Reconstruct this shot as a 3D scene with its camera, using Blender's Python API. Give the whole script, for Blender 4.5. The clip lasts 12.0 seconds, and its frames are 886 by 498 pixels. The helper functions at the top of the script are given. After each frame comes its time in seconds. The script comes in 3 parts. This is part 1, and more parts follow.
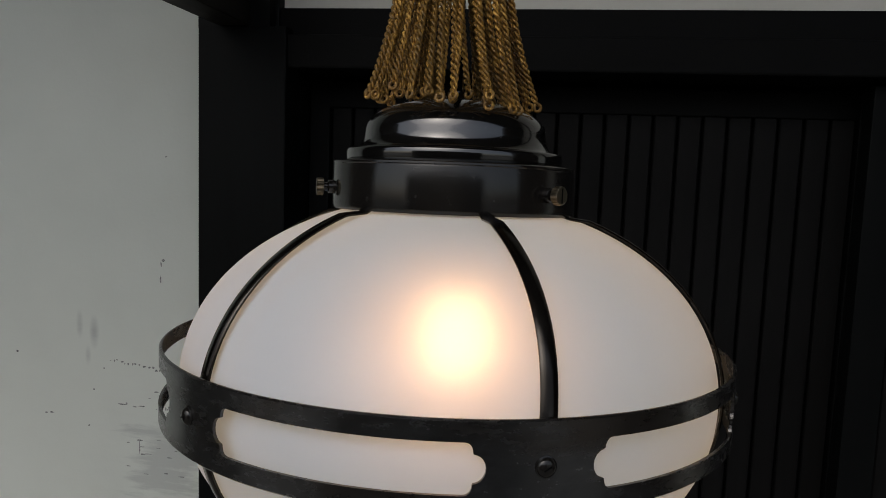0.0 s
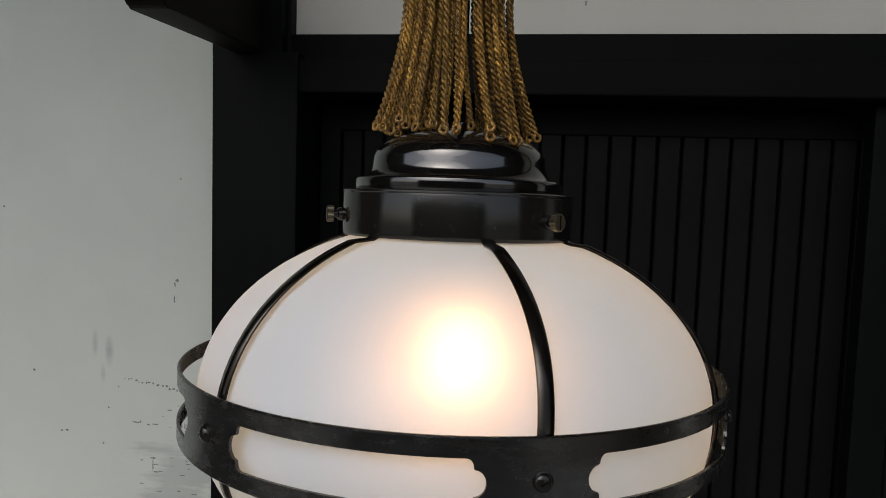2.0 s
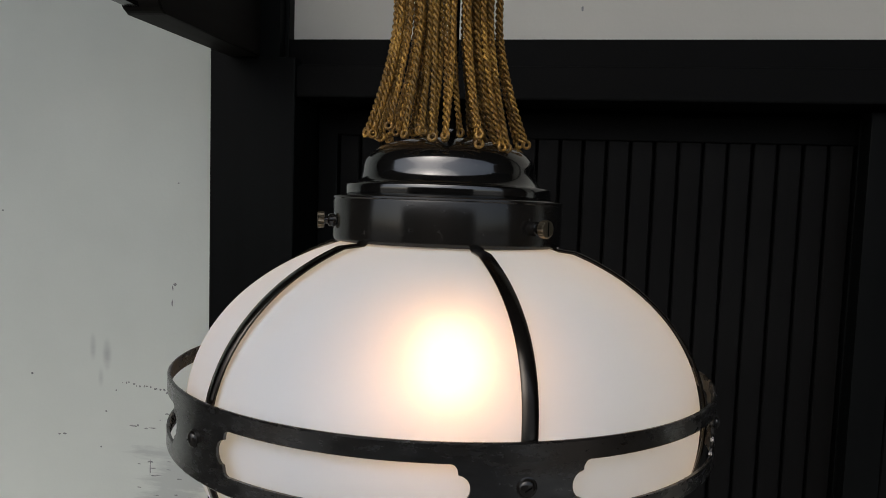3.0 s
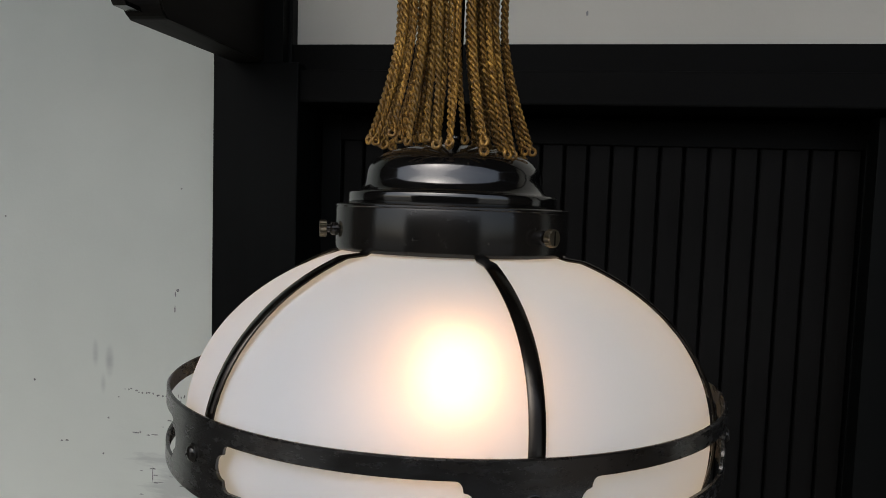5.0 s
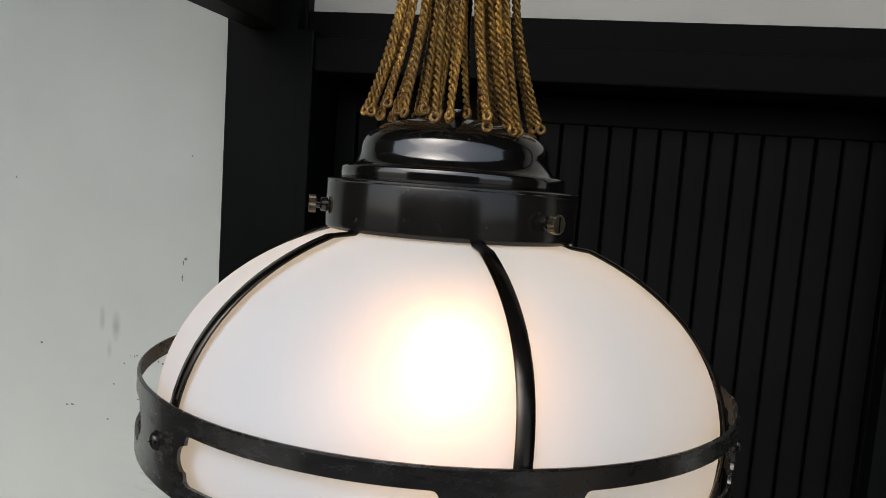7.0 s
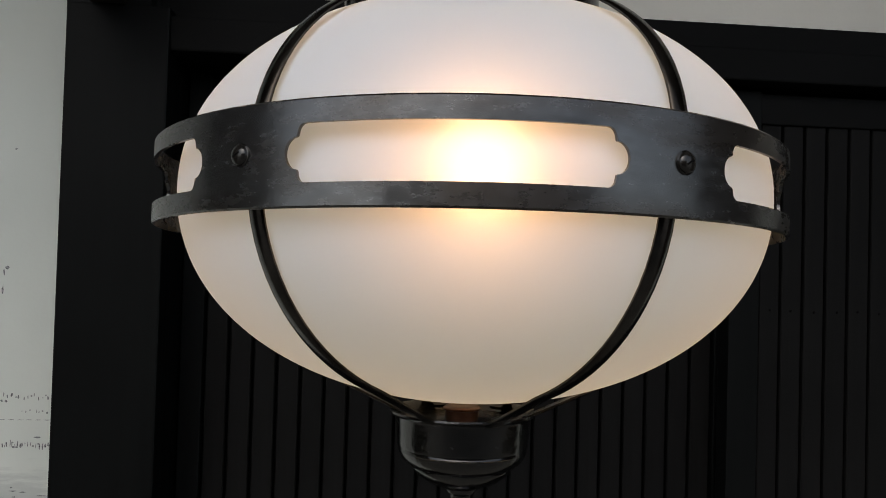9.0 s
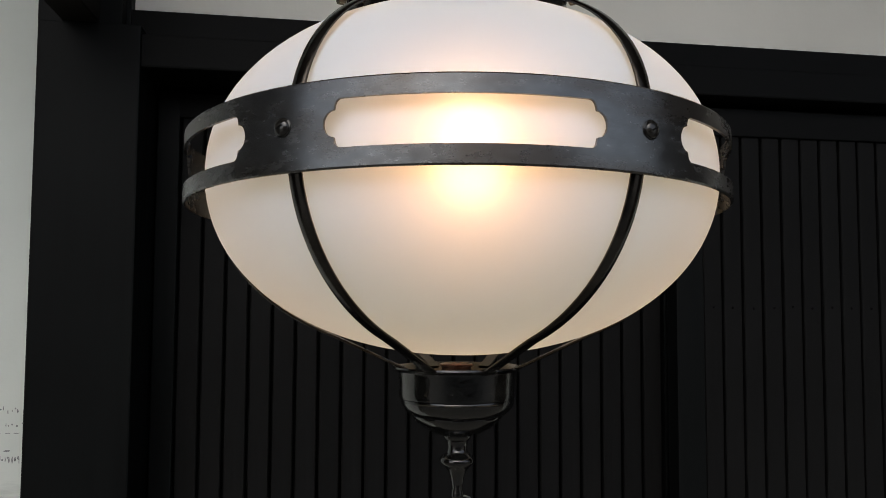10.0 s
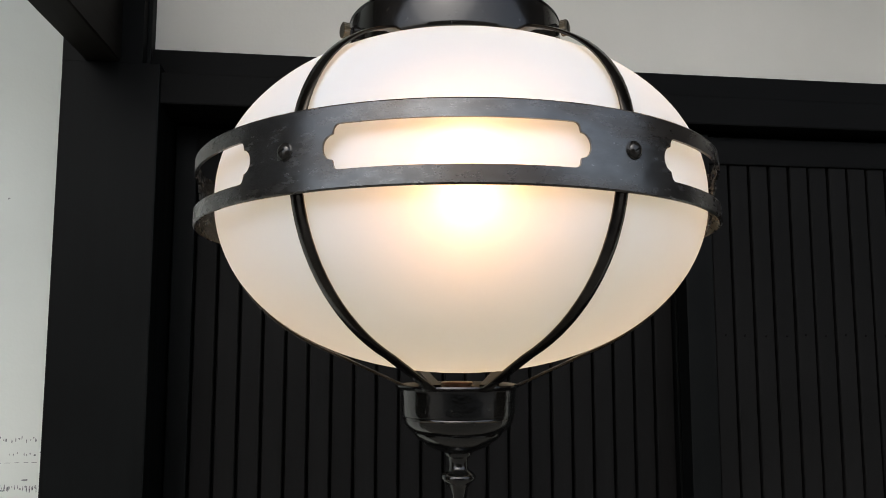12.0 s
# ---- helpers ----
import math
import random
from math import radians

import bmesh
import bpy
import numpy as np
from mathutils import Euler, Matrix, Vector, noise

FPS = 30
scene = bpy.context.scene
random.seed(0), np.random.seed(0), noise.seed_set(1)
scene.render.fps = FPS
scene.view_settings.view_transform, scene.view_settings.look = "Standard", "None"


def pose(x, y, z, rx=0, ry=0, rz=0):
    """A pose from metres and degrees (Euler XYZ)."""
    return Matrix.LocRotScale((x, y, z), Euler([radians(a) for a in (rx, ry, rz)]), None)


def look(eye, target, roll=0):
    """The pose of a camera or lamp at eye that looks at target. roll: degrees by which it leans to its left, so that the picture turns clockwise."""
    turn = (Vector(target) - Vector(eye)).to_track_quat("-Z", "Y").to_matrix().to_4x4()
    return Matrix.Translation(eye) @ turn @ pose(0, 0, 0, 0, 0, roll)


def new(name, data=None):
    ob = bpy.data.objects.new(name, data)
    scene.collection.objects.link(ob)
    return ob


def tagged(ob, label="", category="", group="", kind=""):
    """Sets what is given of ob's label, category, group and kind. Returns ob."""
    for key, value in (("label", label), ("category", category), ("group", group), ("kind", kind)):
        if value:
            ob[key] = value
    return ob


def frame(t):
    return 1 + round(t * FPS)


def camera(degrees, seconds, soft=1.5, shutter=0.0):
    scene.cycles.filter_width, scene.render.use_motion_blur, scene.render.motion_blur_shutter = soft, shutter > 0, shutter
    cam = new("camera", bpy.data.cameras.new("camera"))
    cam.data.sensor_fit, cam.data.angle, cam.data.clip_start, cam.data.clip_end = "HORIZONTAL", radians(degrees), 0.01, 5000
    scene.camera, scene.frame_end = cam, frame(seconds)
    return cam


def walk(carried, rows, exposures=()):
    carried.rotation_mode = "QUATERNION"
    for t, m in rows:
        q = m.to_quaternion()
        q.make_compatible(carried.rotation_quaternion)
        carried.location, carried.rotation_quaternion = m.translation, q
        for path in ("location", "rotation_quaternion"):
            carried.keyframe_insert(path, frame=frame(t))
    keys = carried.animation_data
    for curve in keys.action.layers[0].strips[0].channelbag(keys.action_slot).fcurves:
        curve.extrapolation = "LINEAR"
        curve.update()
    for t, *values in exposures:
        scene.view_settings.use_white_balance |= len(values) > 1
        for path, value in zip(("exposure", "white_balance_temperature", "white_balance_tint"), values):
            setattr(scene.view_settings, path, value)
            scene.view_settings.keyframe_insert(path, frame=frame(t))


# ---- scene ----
cam = camera(61.97, 12.0, soft=0.9)
Z0 = 1.75  # height of the lamp's ring over the ground

# seconds, x, y, z, yaw, pitch, roll
PATH = [
    (0.0, 0.0544, -0.4039, 1.8578, 8.190, -6.203, -2.066),
    (0.5, 0.0499, -0.4057, 1.8579, 8.570, -5.629, -2.099),
    (1.0, 0.0518, -0.4105, 1.8625, 8.747, -5.586, -1.780),
    (1.5, 0.0575, -0.4179, 1.8650, 8.833, -5.202, -1.771),
    (2.0, 0.0600, -0.4209, 1.8637, 9.047, -4.903, -1.808),
    (2.5, 0.0615, -0.4252, 1.8633, 8.993, -4.684, -1.774),
    (3.0, 0.0666, -0.4220, 1.8654, 9.144, -4.620, -1.885),
    (5.0, 0.0650, -0.4147, 1.8675, 9.443, -4.311, -1.846),
    (5.5, 0.0678, -0.4153, 1.8844, 9.292, -5.177, -1.658),
    (6.0, 0.0736, -0.4155, 1.8965, 9.341, -5.799, -1.862),
    (6.5, 0.0749, -0.3981, 1.8941, 9.844, -6.358, -2.818),
    (7.0, 0.0720, -0.3839, 1.8684, 10.920, -6.162, -4.031),
    (7.5, 0.0575, -0.3601, 1.8184, 11.965, -3.299, -4.886),
    (7.7, 0.0448, -0.3579, 1.7988, 11.249, -2.403, -4.513),
    (9.3, -0.0588, -0.3912, 1.7024, -7.758, 1.791, -1.211),
    (9.5, -0.0656, -0.4003, 1.6964, -8.640, 2.091, -0.926),
    (10.0, -0.0750, -0.4256, 1.6827, -9.019, 3.344, -0.283),
    (10.5, -0.0742, -0.4354, 1.6731, -8.541, 4.307, -0.057),
    (11.0, -0.0692, -0.4354, 1.6726, -8.095, 5.246, 0.288),
    (11.5, -0.0664, -0.4429, 1.6747, -7.991, 5.936, 0.223),
    (12.0, -0.0670, -0.4410, 1.6740, -7.662, 6.019, 0.003),
]


def held(x, y, z, yaw, pitch, roll):
    return pose(x, y, z, 90 + pitch, 0, yaw) @ pose(0, 0, 0, 0, 0, -roll)


walk(cam, [(t, held(*p)) for t, *p in PATH],
     exposures=[(0.0, -0.26), (1.0, -0.05), (2.5, 0.12), (5.5, 0.11), (6.0, 0.21), (6.5, 0.45), (7.5, 0.42), (9.5, 0.20), (10.5, 0.70), (12.0, 0.83)])

# ---------------------------------------------------------------- world and light
world = bpy.data.worlds.new("overcast_sky")
scene.world = world
world.use_nodes = True
wt = world.node_tree
sky = wt.nodes.new("ShaderNodeTexSky")
sky.sky_type = "NISHITA"
sky.sun_disc = False
sky.sun_elevation = radians(47)
sky.sun_rotation = radians(200)
sky.air_density, sky.dust_density = 1.0, 3.0
grey = wt.nodes.new("ShaderNodeHueSaturation")
grey.inputs["Saturation"].default_value = 0.55
back = wt.nodes["Background"]
back.inputs["Strength"].default_value = 0.17
wt.links.new(sky.outputs[0], grey.inputs["Color"])
wt.links.new(grey.outputs[0], back.inputs["Color"])

sun_data = bpy.data.lights.new("sun", "SUN")
sun_data.energy, sun_data.angle, sun_data.color = 0.7, radians(60), (1.0, 0.96, 0.9)
sun = new("sun", sun_data)
sun.matrix_world = look((-3, -8, 9), (0, 0, 0))


# ---------------------------------------------------------------- materials
def material(name):
    m = bpy.data.materials.new(name)
    m.use_nodes = True
    nt = m.node_tree
    return m, nt, nt.nodes["Principled BSDF"]


def node(nt, kind, **values):
    n = nt.nodes.new(kind)
    for key, value in values.items():
        n.inputs[key.replace("_", " ")].default_value = value
    return n


def coords(nt, scale=(1, 1, 1), object_space=True):
    tc = nt.nodes.new("ShaderNodeTexCoord")
    mp = nt.nodes.new("ShaderNodeMapping")
    mp.inputs["Scale"].default_value = scale
    nt.links.new(tc.outputs["Object" if object_space else "Generated"], mp.inputs[0])
    return mp.outputs[0]


def ramp(nt, src, stops):
    r = nt.nodes.new("ShaderNodeValToRGB")
    while len(r.color_ramp.elements) < len(stops):
        r.color_ramp.elements.new(0.5)
    for e, (p, c) in zip(r.color_ramp.elements, stops):
        e.position, e.color = p, (*c, 1)
    nt.links.new(src, r.inputs[0])
    return r.outputs[0]


def noise_tex(nt, vec, scale, detail=4.0, rough=0.55):
    n = node(nt, "ShaderNodeTexNoise", Scale=scale, Detail=detail, Roughness=rough)
    nt.links.new(vec, n.inputs["Vector"])
    return n.outputs["Fac"]


def bump(nt, bsdf, height, strength, distance):
    b = node(nt, "ShaderNodeBump", Strength=strength, Distance=distance)
    nt.links.new(height, b.inputs["Height"])
    nt.links.new(b.outputs[0], bsdf.inputs["Normal"])


def math_node(nt, op, a, b=None):
    n = nt.nodes.new("ShaderNodeMath")
    n.operation = op
    for i, v in enumerate((a, b)):
        if v is None:
            continue
        if isinstance(v, (int, float)):
            n.inputs[i].default_value = v
        else:
            nt.links.new(v, n.inputs[i])
    return n.outputs[0]


def mix_rgb(nt, fac, a, b):
    n = nt.nodes.new("ShaderNodeMix")
    n.data_type = "RGBA"
    for sock, v in ((n.inputs[0], fac), (n.inputs[6], a), (n.inputs[7], b)):
        if isinstance(v, tuple):
            sock.default_value = (*v, 1)
        elif isinstance(v, (int, float)):
            sock.default_value = v
        else:
            nt.links.new(v, sock)
    return n.outputs[2]


SMUDGES = ((-0.7115, Z0 - 0.170, 0.008, 0.030, 0.40), (-0.6853, Z0 - 0.182, 0.011, 0.034, 0.50), (-0.697, Z0 - 0.222, 0.007, 0.022, 0.28))


def plaster_material(name, low, high):
    m, nt, b = material(name)
    v = coords(nt)
    big = noise_tex(nt, v, 2.2, 4)
    base = ramp(nt, big, [(0.3, low), (0.7, high)])
    streak = noise_tex(nt, coords(nt, (9, 9, 60)), 1.0, 5, 0.65)
    # grey scuffing where things rubbed along the wall, low beside the post
    sep = nt.nodes.new("ShaderNodeSeparateXYZ")
    nt.links.new(coords(nt), sep.inputs[0])
    dx = math_node(nt, "MULTIPLY", math_node(nt, "ABSOLUTE", math_node(nt, "ADD", sep.outputs[0], 0.55)), 5.0)
    dz = math_node(nt, "MULTIPLY", math_node(nt, "ABSOLUTE", math_node(nt, "ADD", sep.outputs[2], -1.35)), 6.0)
    far = math_node(nt, "MAXIMUM", dx, dz)
    near = math_node(nt, "SUBTRACT", 1.0, math_node(nt, "MINIMUM", far, 1.0))
    rub = math_node(nt, "MULTIPLY", ramp(nt, math_node(nt, "MULTIPLY", near, streak), [(0.28, (0, 0, 0)), (0.42, (1, 1, 1))]), 0.47)
    soft = math_node(nt, "MULTIPLY", math_node(nt, "MULTIPLY", near, streak), 0.25)
    rub = math_node(nt, "MAXIMUM", rub, soft)
    # soft upright rub marks
    for x, z, w, h, k in SMUDGES:
        ex = math_node(nt, "MULTIPLY", math_node(nt, "ADD", sep.outputs[0], -x), 1 / w)
        ez = math_node(nt, "MULTIPLY", math_node(nt, "ADD", sep.outputs[2], -z), 1 / h)
        d2 = math_node(nt, "ADD", math_node(nt, "MULTIPLY", ex, ex), math_node(nt, "MULTIPLY", ez, ez))
        fall = math_node(nt, "SUBTRACT", 1.0, math_node(nt, "MINIMUM", d2, 1.0))
        fall = math_node(nt, "MULTIPLY", math_node(nt, "MULTIPLY", fall, fall), math_node(nt, "MULTIPLY", streak, 2 * k))
        rub = math_node(nt, "MAXIMUM", rub, fall)
    col = mix_rgb(nt, rub, base, (0.30, 0.32, 0.33))
    nt.links.new(col, b.inputs["Base Color"])
    b.inputs["Roughness"].default_value = 0.85
    fine = noise_tex(nt, v, 160, 3)
    bump(nt, b, fine, 0.12, 0.002)
    return m


def timber_material(name, tint, rough, grain_axis, random_shade=False):
    m, nt, b = material(name)
    sc = {"z": (70, 70, 2.5), "x": (2.5, 70, 70), "y": (70, 2.5, 70)}[grain_axis]
    grain = noise_tex(nt, coords(nt, sc), 1.0, 6, 0.6)
    blotch = noise_tex(nt, coords(nt), 5.0, 3)
    mixv = math_node(nt, "MULTIPLY", math_node(nt, "ADD", grain, blotch), 0.5)
    lo, hi = tuple(c * 0.65 for c in tint), tuple(c * 1.5 for c in tint)
    col = ramp(nt, mixv, [(0.3, lo), (0.7, hi)])
    if random_shade:
        info = nt.nodes.new("ShaderNodeObjectInfo")
        col = mix_rgb(nt, math_node(nt, "MULTIPLY", info.outputs["Random"], 0.5), col, tuple(c * 0.7 for c in tint))
    nt.links.new(col, b.inputs["Base Color"])
    nt.links.new(math_node(nt, "ADD", math_node(nt, "MULTIPLY", grain, 0.25), rough - 0.12), b.inputs["Roughness"])
    b.inputs["Specular IOR Level"].default_value = 0.075
    bump(nt, b, grain, 0.25, 0.0015)
    return m


def metal_material(name, tint, metallic, rough, smudge=0.5, dents=0.06, stain=None, gloss=0.5, dent_scale=17, contrast=1.0, grain=55, stretch=(1, 1, 1)):
    """Dark metal: cloudy stains, dust specks and uneven gloss. stain: a second tone in large patches; brushed: stretches the marks."""
    m, nt, b = material(name)
    v = coords(nt)
    vb = coords(nt, stretch)
    blot = noise_tex(nt, vb, grain, 6, 0.65)
    cloud = noise_tex(nt, vb, 17, 3, 0.5)
    specks = noise_tex(nt, v, 420, 2, 0.5)
    fine = noise_tex(nt, v, 260, 3)
    lo, hi = 1 - 0.3 * contrast, 1 + 0.35 * contrast
    col = ramp(nt, blot, [(0.35, tuple(c * lo for c in tint)), (0.65, tuple(c * hi for c in tint))])
    if stain:
        col = mix_rgb(nt, ramp(nt, cloud, [(0.42, (0, 0, 0)), (0.62, (1, 1, 1))]), col, stain)
    dust = ramp(nt, specks, [(0.70, (0, 0, 0)), (0.76, (1, 1, 1))])
    col = mix_rgb(nt, math_node(nt, "MULTIPLY", dust, 0.22), col, (0.16, 0.155, 0.145))
    nt.links.new(col, b.inputs["Base Color"])
    b.inputs["Metallic"].default_value = metallic
    b.inputs["Specular IOR Level"].default_value = gloss
    mixed = math_node(nt, "MULTIPLY", math_node(nt, "ADD", blot, cloud), 0.5)
    r = math_node(nt, "ADD", math_node(nt, "MULTIPLY", mixed, smudge * 0.7), rough - smudge * 0.35)
    nt.links.new(math_node(nt, "MAXIMUM", r, 0.03), b.inputs["Roughness"])
    dent = cloud if dent_scale == 17 else noise_tex(nt, v, dent_scale, 3, 0.5)
    bump(nt, b, math_node(nt, "ADD", dent, math_node(nt, "MULTIPLY", fine, 0.08)), dents, 0.002)
    return m


def glass_material():
    m = bpy.data.materials.new("opal_glass")
    m.use_nodes = True
    nt = m.node_tree
    nt.nodes.remove(nt.nodes["Principled BSDF"])
    out = nt.nodes["Material Output"]
    v = coords(nt)
    cloud = noise_tex(nt, v, 14, 4)
    tone = ramp(nt, cloud, [(0.3, (0.379, 0.484, 0.658)), (0.7, (0.413, 0.522, 0.699))])
    diff = nt.nodes.new("ShaderNodeBsdfDiffuse")
    tran = nt.nodes.new("ShaderNodeBsdfTranslucent")
    lobes = []
    for rough, ior, hue in ((0.66, 1.16, (1, 1, 1, 1)), (1.0, 1.5, (1, 0.80, 0.62, 1))):
        refr = nt.nodes.new("ShaderNodeBsdfRefraction")
        refr.distribution = "GGX"
        refr.inputs["Color"].default_value = hue
        refr.inputs["Roughness"].default_value = rough
        refr.inputs["IOR"].default_value = ior
        lobes.append(refr)
    both = nt.nodes.new("ShaderNodeMixShader")
    both.inputs[0].default_value = 0.80
    nt.links.new(lobes[0].outputs[0], both.inputs[1])
    nt.links.new(lobes[1].outputs[0], both.inputs[2])
    gloss = nt.nodes.new("ShaderNodeBsdfGlossy")
    gloss.inputs["Roughness"].default_value = 0.42
    nt.links.new(tone, diff.inputs["Color"])
    tran.inputs["Color"].default_value = (0.64, 0.85, 1.0, 1)
    mix1, mix2, mix3 = (nt.nodes.new("ShaderNodeMixShader") for _ in range(3))
    mix1.inputs[0].default_value = 0.30
    mix2.inputs[0].default_value = 0.14
    mix3.inputs[0].default_value = 0.03
    nt.links.new(diff.outputs[0], mix1.inputs[1]), nt.links.new(tran.outputs[0], mix1.inputs[2])
    nt.links.new(mix1.outputs[0], mix2.inputs[1]), nt.links.new(both.outputs[0], mix2.inputs[2])
    nt.links.new(mix2.outputs[0], mix3.inputs[1]), nt.links.new(gloss.outputs[0], mix3.inputs[2])
    nt.links.new(mix3.outputs[0], out.inputs["Surface"])
    return m


def bulb_material():
    m, nt, b = material("lit_bulb")
    b.inputs["Base Color"].default_value = (0.9, 0.85, 0.75, 1)
    b.inputs["Emission Color"].default_value = (1.0, 0.59, 0.29, 1)
    b.inputs["Emission Strength"].default_value = BULB
    return m


def cord_material():
    m, nt, b = material("gold_brown_cord")
    v = coords(nt)
    fib = noise_tex(nt, coords(nt, (900, 900, 260)), 1.0, 3)
    big = noise_tex(nt, v, 30, 3)
    col = ramp(nt, math_node(nt, "ADD", math_node(nt, "MULTIPLY", fib, 0.6), math_node(nt, "MULTIPLY", big, 0.4)),
               [(0.34, (0.030, 0.016, 0.004)), (0.52, (0.225, 0.110, 0.0145)), (0.66, (0.72, 0.41, 0.085))])
    info = nt.nodes.new("ShaderNodeObjectInfo")
    col = mix_rgb(nt, math_node(nt, "MULTIPLY", info.outputs["Random"], 0.5), col, (0.10, 0.062, 0.012))
    nt.links.new(col, b.inputs["Base Color"])
    b.inputs["Roughness"].default_value = 0.5
    bump(nt, b, fib, 0.5, 0.0004)
    return m


def ground_material():
    m, nt, b = material("grey_gravel")
    v = coords(nt)
    n = noise_tex(nt, v, 3, 8, 0.65)
    nt.links.new(ramp(nt, n, [(0.3, (0.135, 0.129, 0.114)), (0.7, (0.215, 0.206, 0.182))]), b.inputs["Base Color"])
    b.inputs["Roughness"].default_value = 0.95
    bump(nt, b, noise_tex(nt, v, 40, 5), 0.5, 0.02)
    return m


BULB = 46.0
M_PLASTER = plaster_material("white_plaster", (0.565, 0.60, 0.56), (0.67, 0.705, 0.66))
M_CREAM = plaster_material("cream_plaster", (0.60, 0.585, 0.53), (0.70, 0.68, 0.62))
M_POST = timber_material("black_stained_post", (0.0036, 0.0041, 0.0042), 0.5, "z")
M_BEAM = timber_material("black_stained_beam", (0.0030, 0.0031, 0.0031), 0.55, "x")
M_BOARD = timber_material("black_stained_board", (0.0066, 0.0066, 0.0066), 0.6, "z", True)
M_NOSE = timber_material("black_stained_bracket", (0.010, 0.009, 0.008), 0.55, "y")
M_GAP = timber_material("dark_backing", (0.0015, 0.0015, 0.0015), 0.8, "z")
M_RING = metal_material("blackened_bronze", (0.108, 0.111, 0.114), 0.9, 0.26, 0.8, 0.05, (0.076, 0.068, 0.062), 0.5, 60, 0.6, 120, (1, 1, 2.5))
M_RIB = metal_material("blackened_iron", (0.042, 0.039, 0.036), 0.9, 0.21, 0.4, 0.05, (0.020, 0.017, 0.014), 0.5, 60, 1.6, 90)
M_LACQUER = metal_material("black_lacquer", (0.004, 0.004, 0.004), 0.0, 0.13, 0.10, 0.05, None, 0.7)
lacquer = M_LACQUER.node_tree.nodes["Principled BSDF"]
lacquer.inputs["Coat Weight"].default_value = 0.5
lacquer.inputs["Coat Roughness"].default_value = 0.09
lacquer.inputs["Coat IOR"].default_value = 1.7
# Collar: upright streaks in tone and gloss imitate reflected surroundings.
M_COLLAR = metal_material("worn_black_metal", (0.006, 0.0058, 0.0055), 0.0, 0.16, 0.34, 0.05, (0.011, 0.010, 0.009), 0.45, 50, 1.0, 55, (1.6, 1.6, 0.10))
M_FINIAL = metal_material("dented_black_metal", (0.005, 0.005, 0.0047), 0.0, 0.18, 0.4, 0.28, None, 0.65, 90)
M_SCREW = metal_material("dull_brass", (0.10, 0.085, 0.06), 0.9, 0.32)
M_COPPER = metal_material("brown_copper", (0.12, 0.058, 0.038), 0.9, 0.38)
M_STEEL = metal_material("bright_wire", (0.30, 0.30, 0.29), 1.0, 0.3)
M_GLASS = glass_material()
M_BULB = bulb_material()
M_CORD = cord_material()
M_GROUND = ground_material()
M_SOFFIT = timber_material("brown_soffit", (0.035, 0.027, 0.020), 0.7, "x")


# ---------------------------------------------------------------- mesh helpers
def finish(bm, name, mat, smooth=None, recalc=True):
    if recalc:
        bmesh.ops.recalc_face_normals(bm, faces=bm.faces)
    if smooth:
        for f in bm.faces:
            f.smooth = True
        for e in bm.edges:
            if len(e.link_faces) == 2 and e.calc_face_angle(0) > radians(smooth):
                e.smooth = False
    me = bpy.data.meshes.new(name)
    bm.to_mesh(me)
    bm.free()
    me.materials.append(mat)
    return me


def part(name, bm, mat, parent, label="", smooth=None):
    me = bm if isinstance(bm, bpy.types.Mesh) else finish(bm, name, mat, smooth)
    ob = new(name, me)
    if parent is not None:
        ob.parent = parent
    if label:
        tagged(ob, label=label)
    return ob


def thing(name, place=(0, 0, 0)):
    ob = new(name)
    ob.location = place
    ob.empty_display_size = 0.05
    return ob


def add_box(bm, x0, x1, y0, y1, z0, z1, bevel=0.0, segments=2):
    vs = [bm.verts.new((x, y, z)) for x in (x0, x1) for y in (y0, y1) for z in (z0, z1)]
    fs = [bm.faces.new([vs[i] for i in q]) for q in
          ((0, 1, 3, 2), (4, 6, 7, 5), (0, 4, 5, 1), (2, 3, 7, 6), (0, 2, 6, 4), (1, 5, 7, 3))]
    if bevel:
        es = list({e for f in fs for e in f.edges})
        bmesh.ops.bevel(bm, geom=es, offset=bevel, segments=segments, affect="EDGES", profile=0.6)
    return bm


def box(x0, x1, y0, y1, z0, z1, bevel=0.0, segments=2):
    return add_box(bmesh.new(), x0, x1, y0, y1, z0, z1, bevel, segments)


def lathe(profile, steps=96, bm=None):
    """Turns a list of (radius, height) round the z axis; radius 0 closes it."""
    bm = bm or bmesh.new()
    rings = []
    for r, z in profile:
        if r <= 1e-6:
            rings.append([bm.verts.new((0, 0, z))])
        else:
            rings.append([bm.verts.new((r * math.cos(a), r * math.sin(a), z))
                          for a in (2 * math.pi * i / steps for i in range(steps))])
    for a, b in zip(rings, rings[1:]):
        for i in range(steps):
            j = (i + 1) % steps
            if len(a) == 1 and len(b) == 1:
                continue
            if len(a) == 1:
                bm.faces.new((a[0], b[i], b[j]))
            elif len(b) == 1:
                bm.faces.new((a[i], b[0], a[j]))
            else:
                bm.faces.new((a[i], b[i], b[j], a[j]))
    return bm


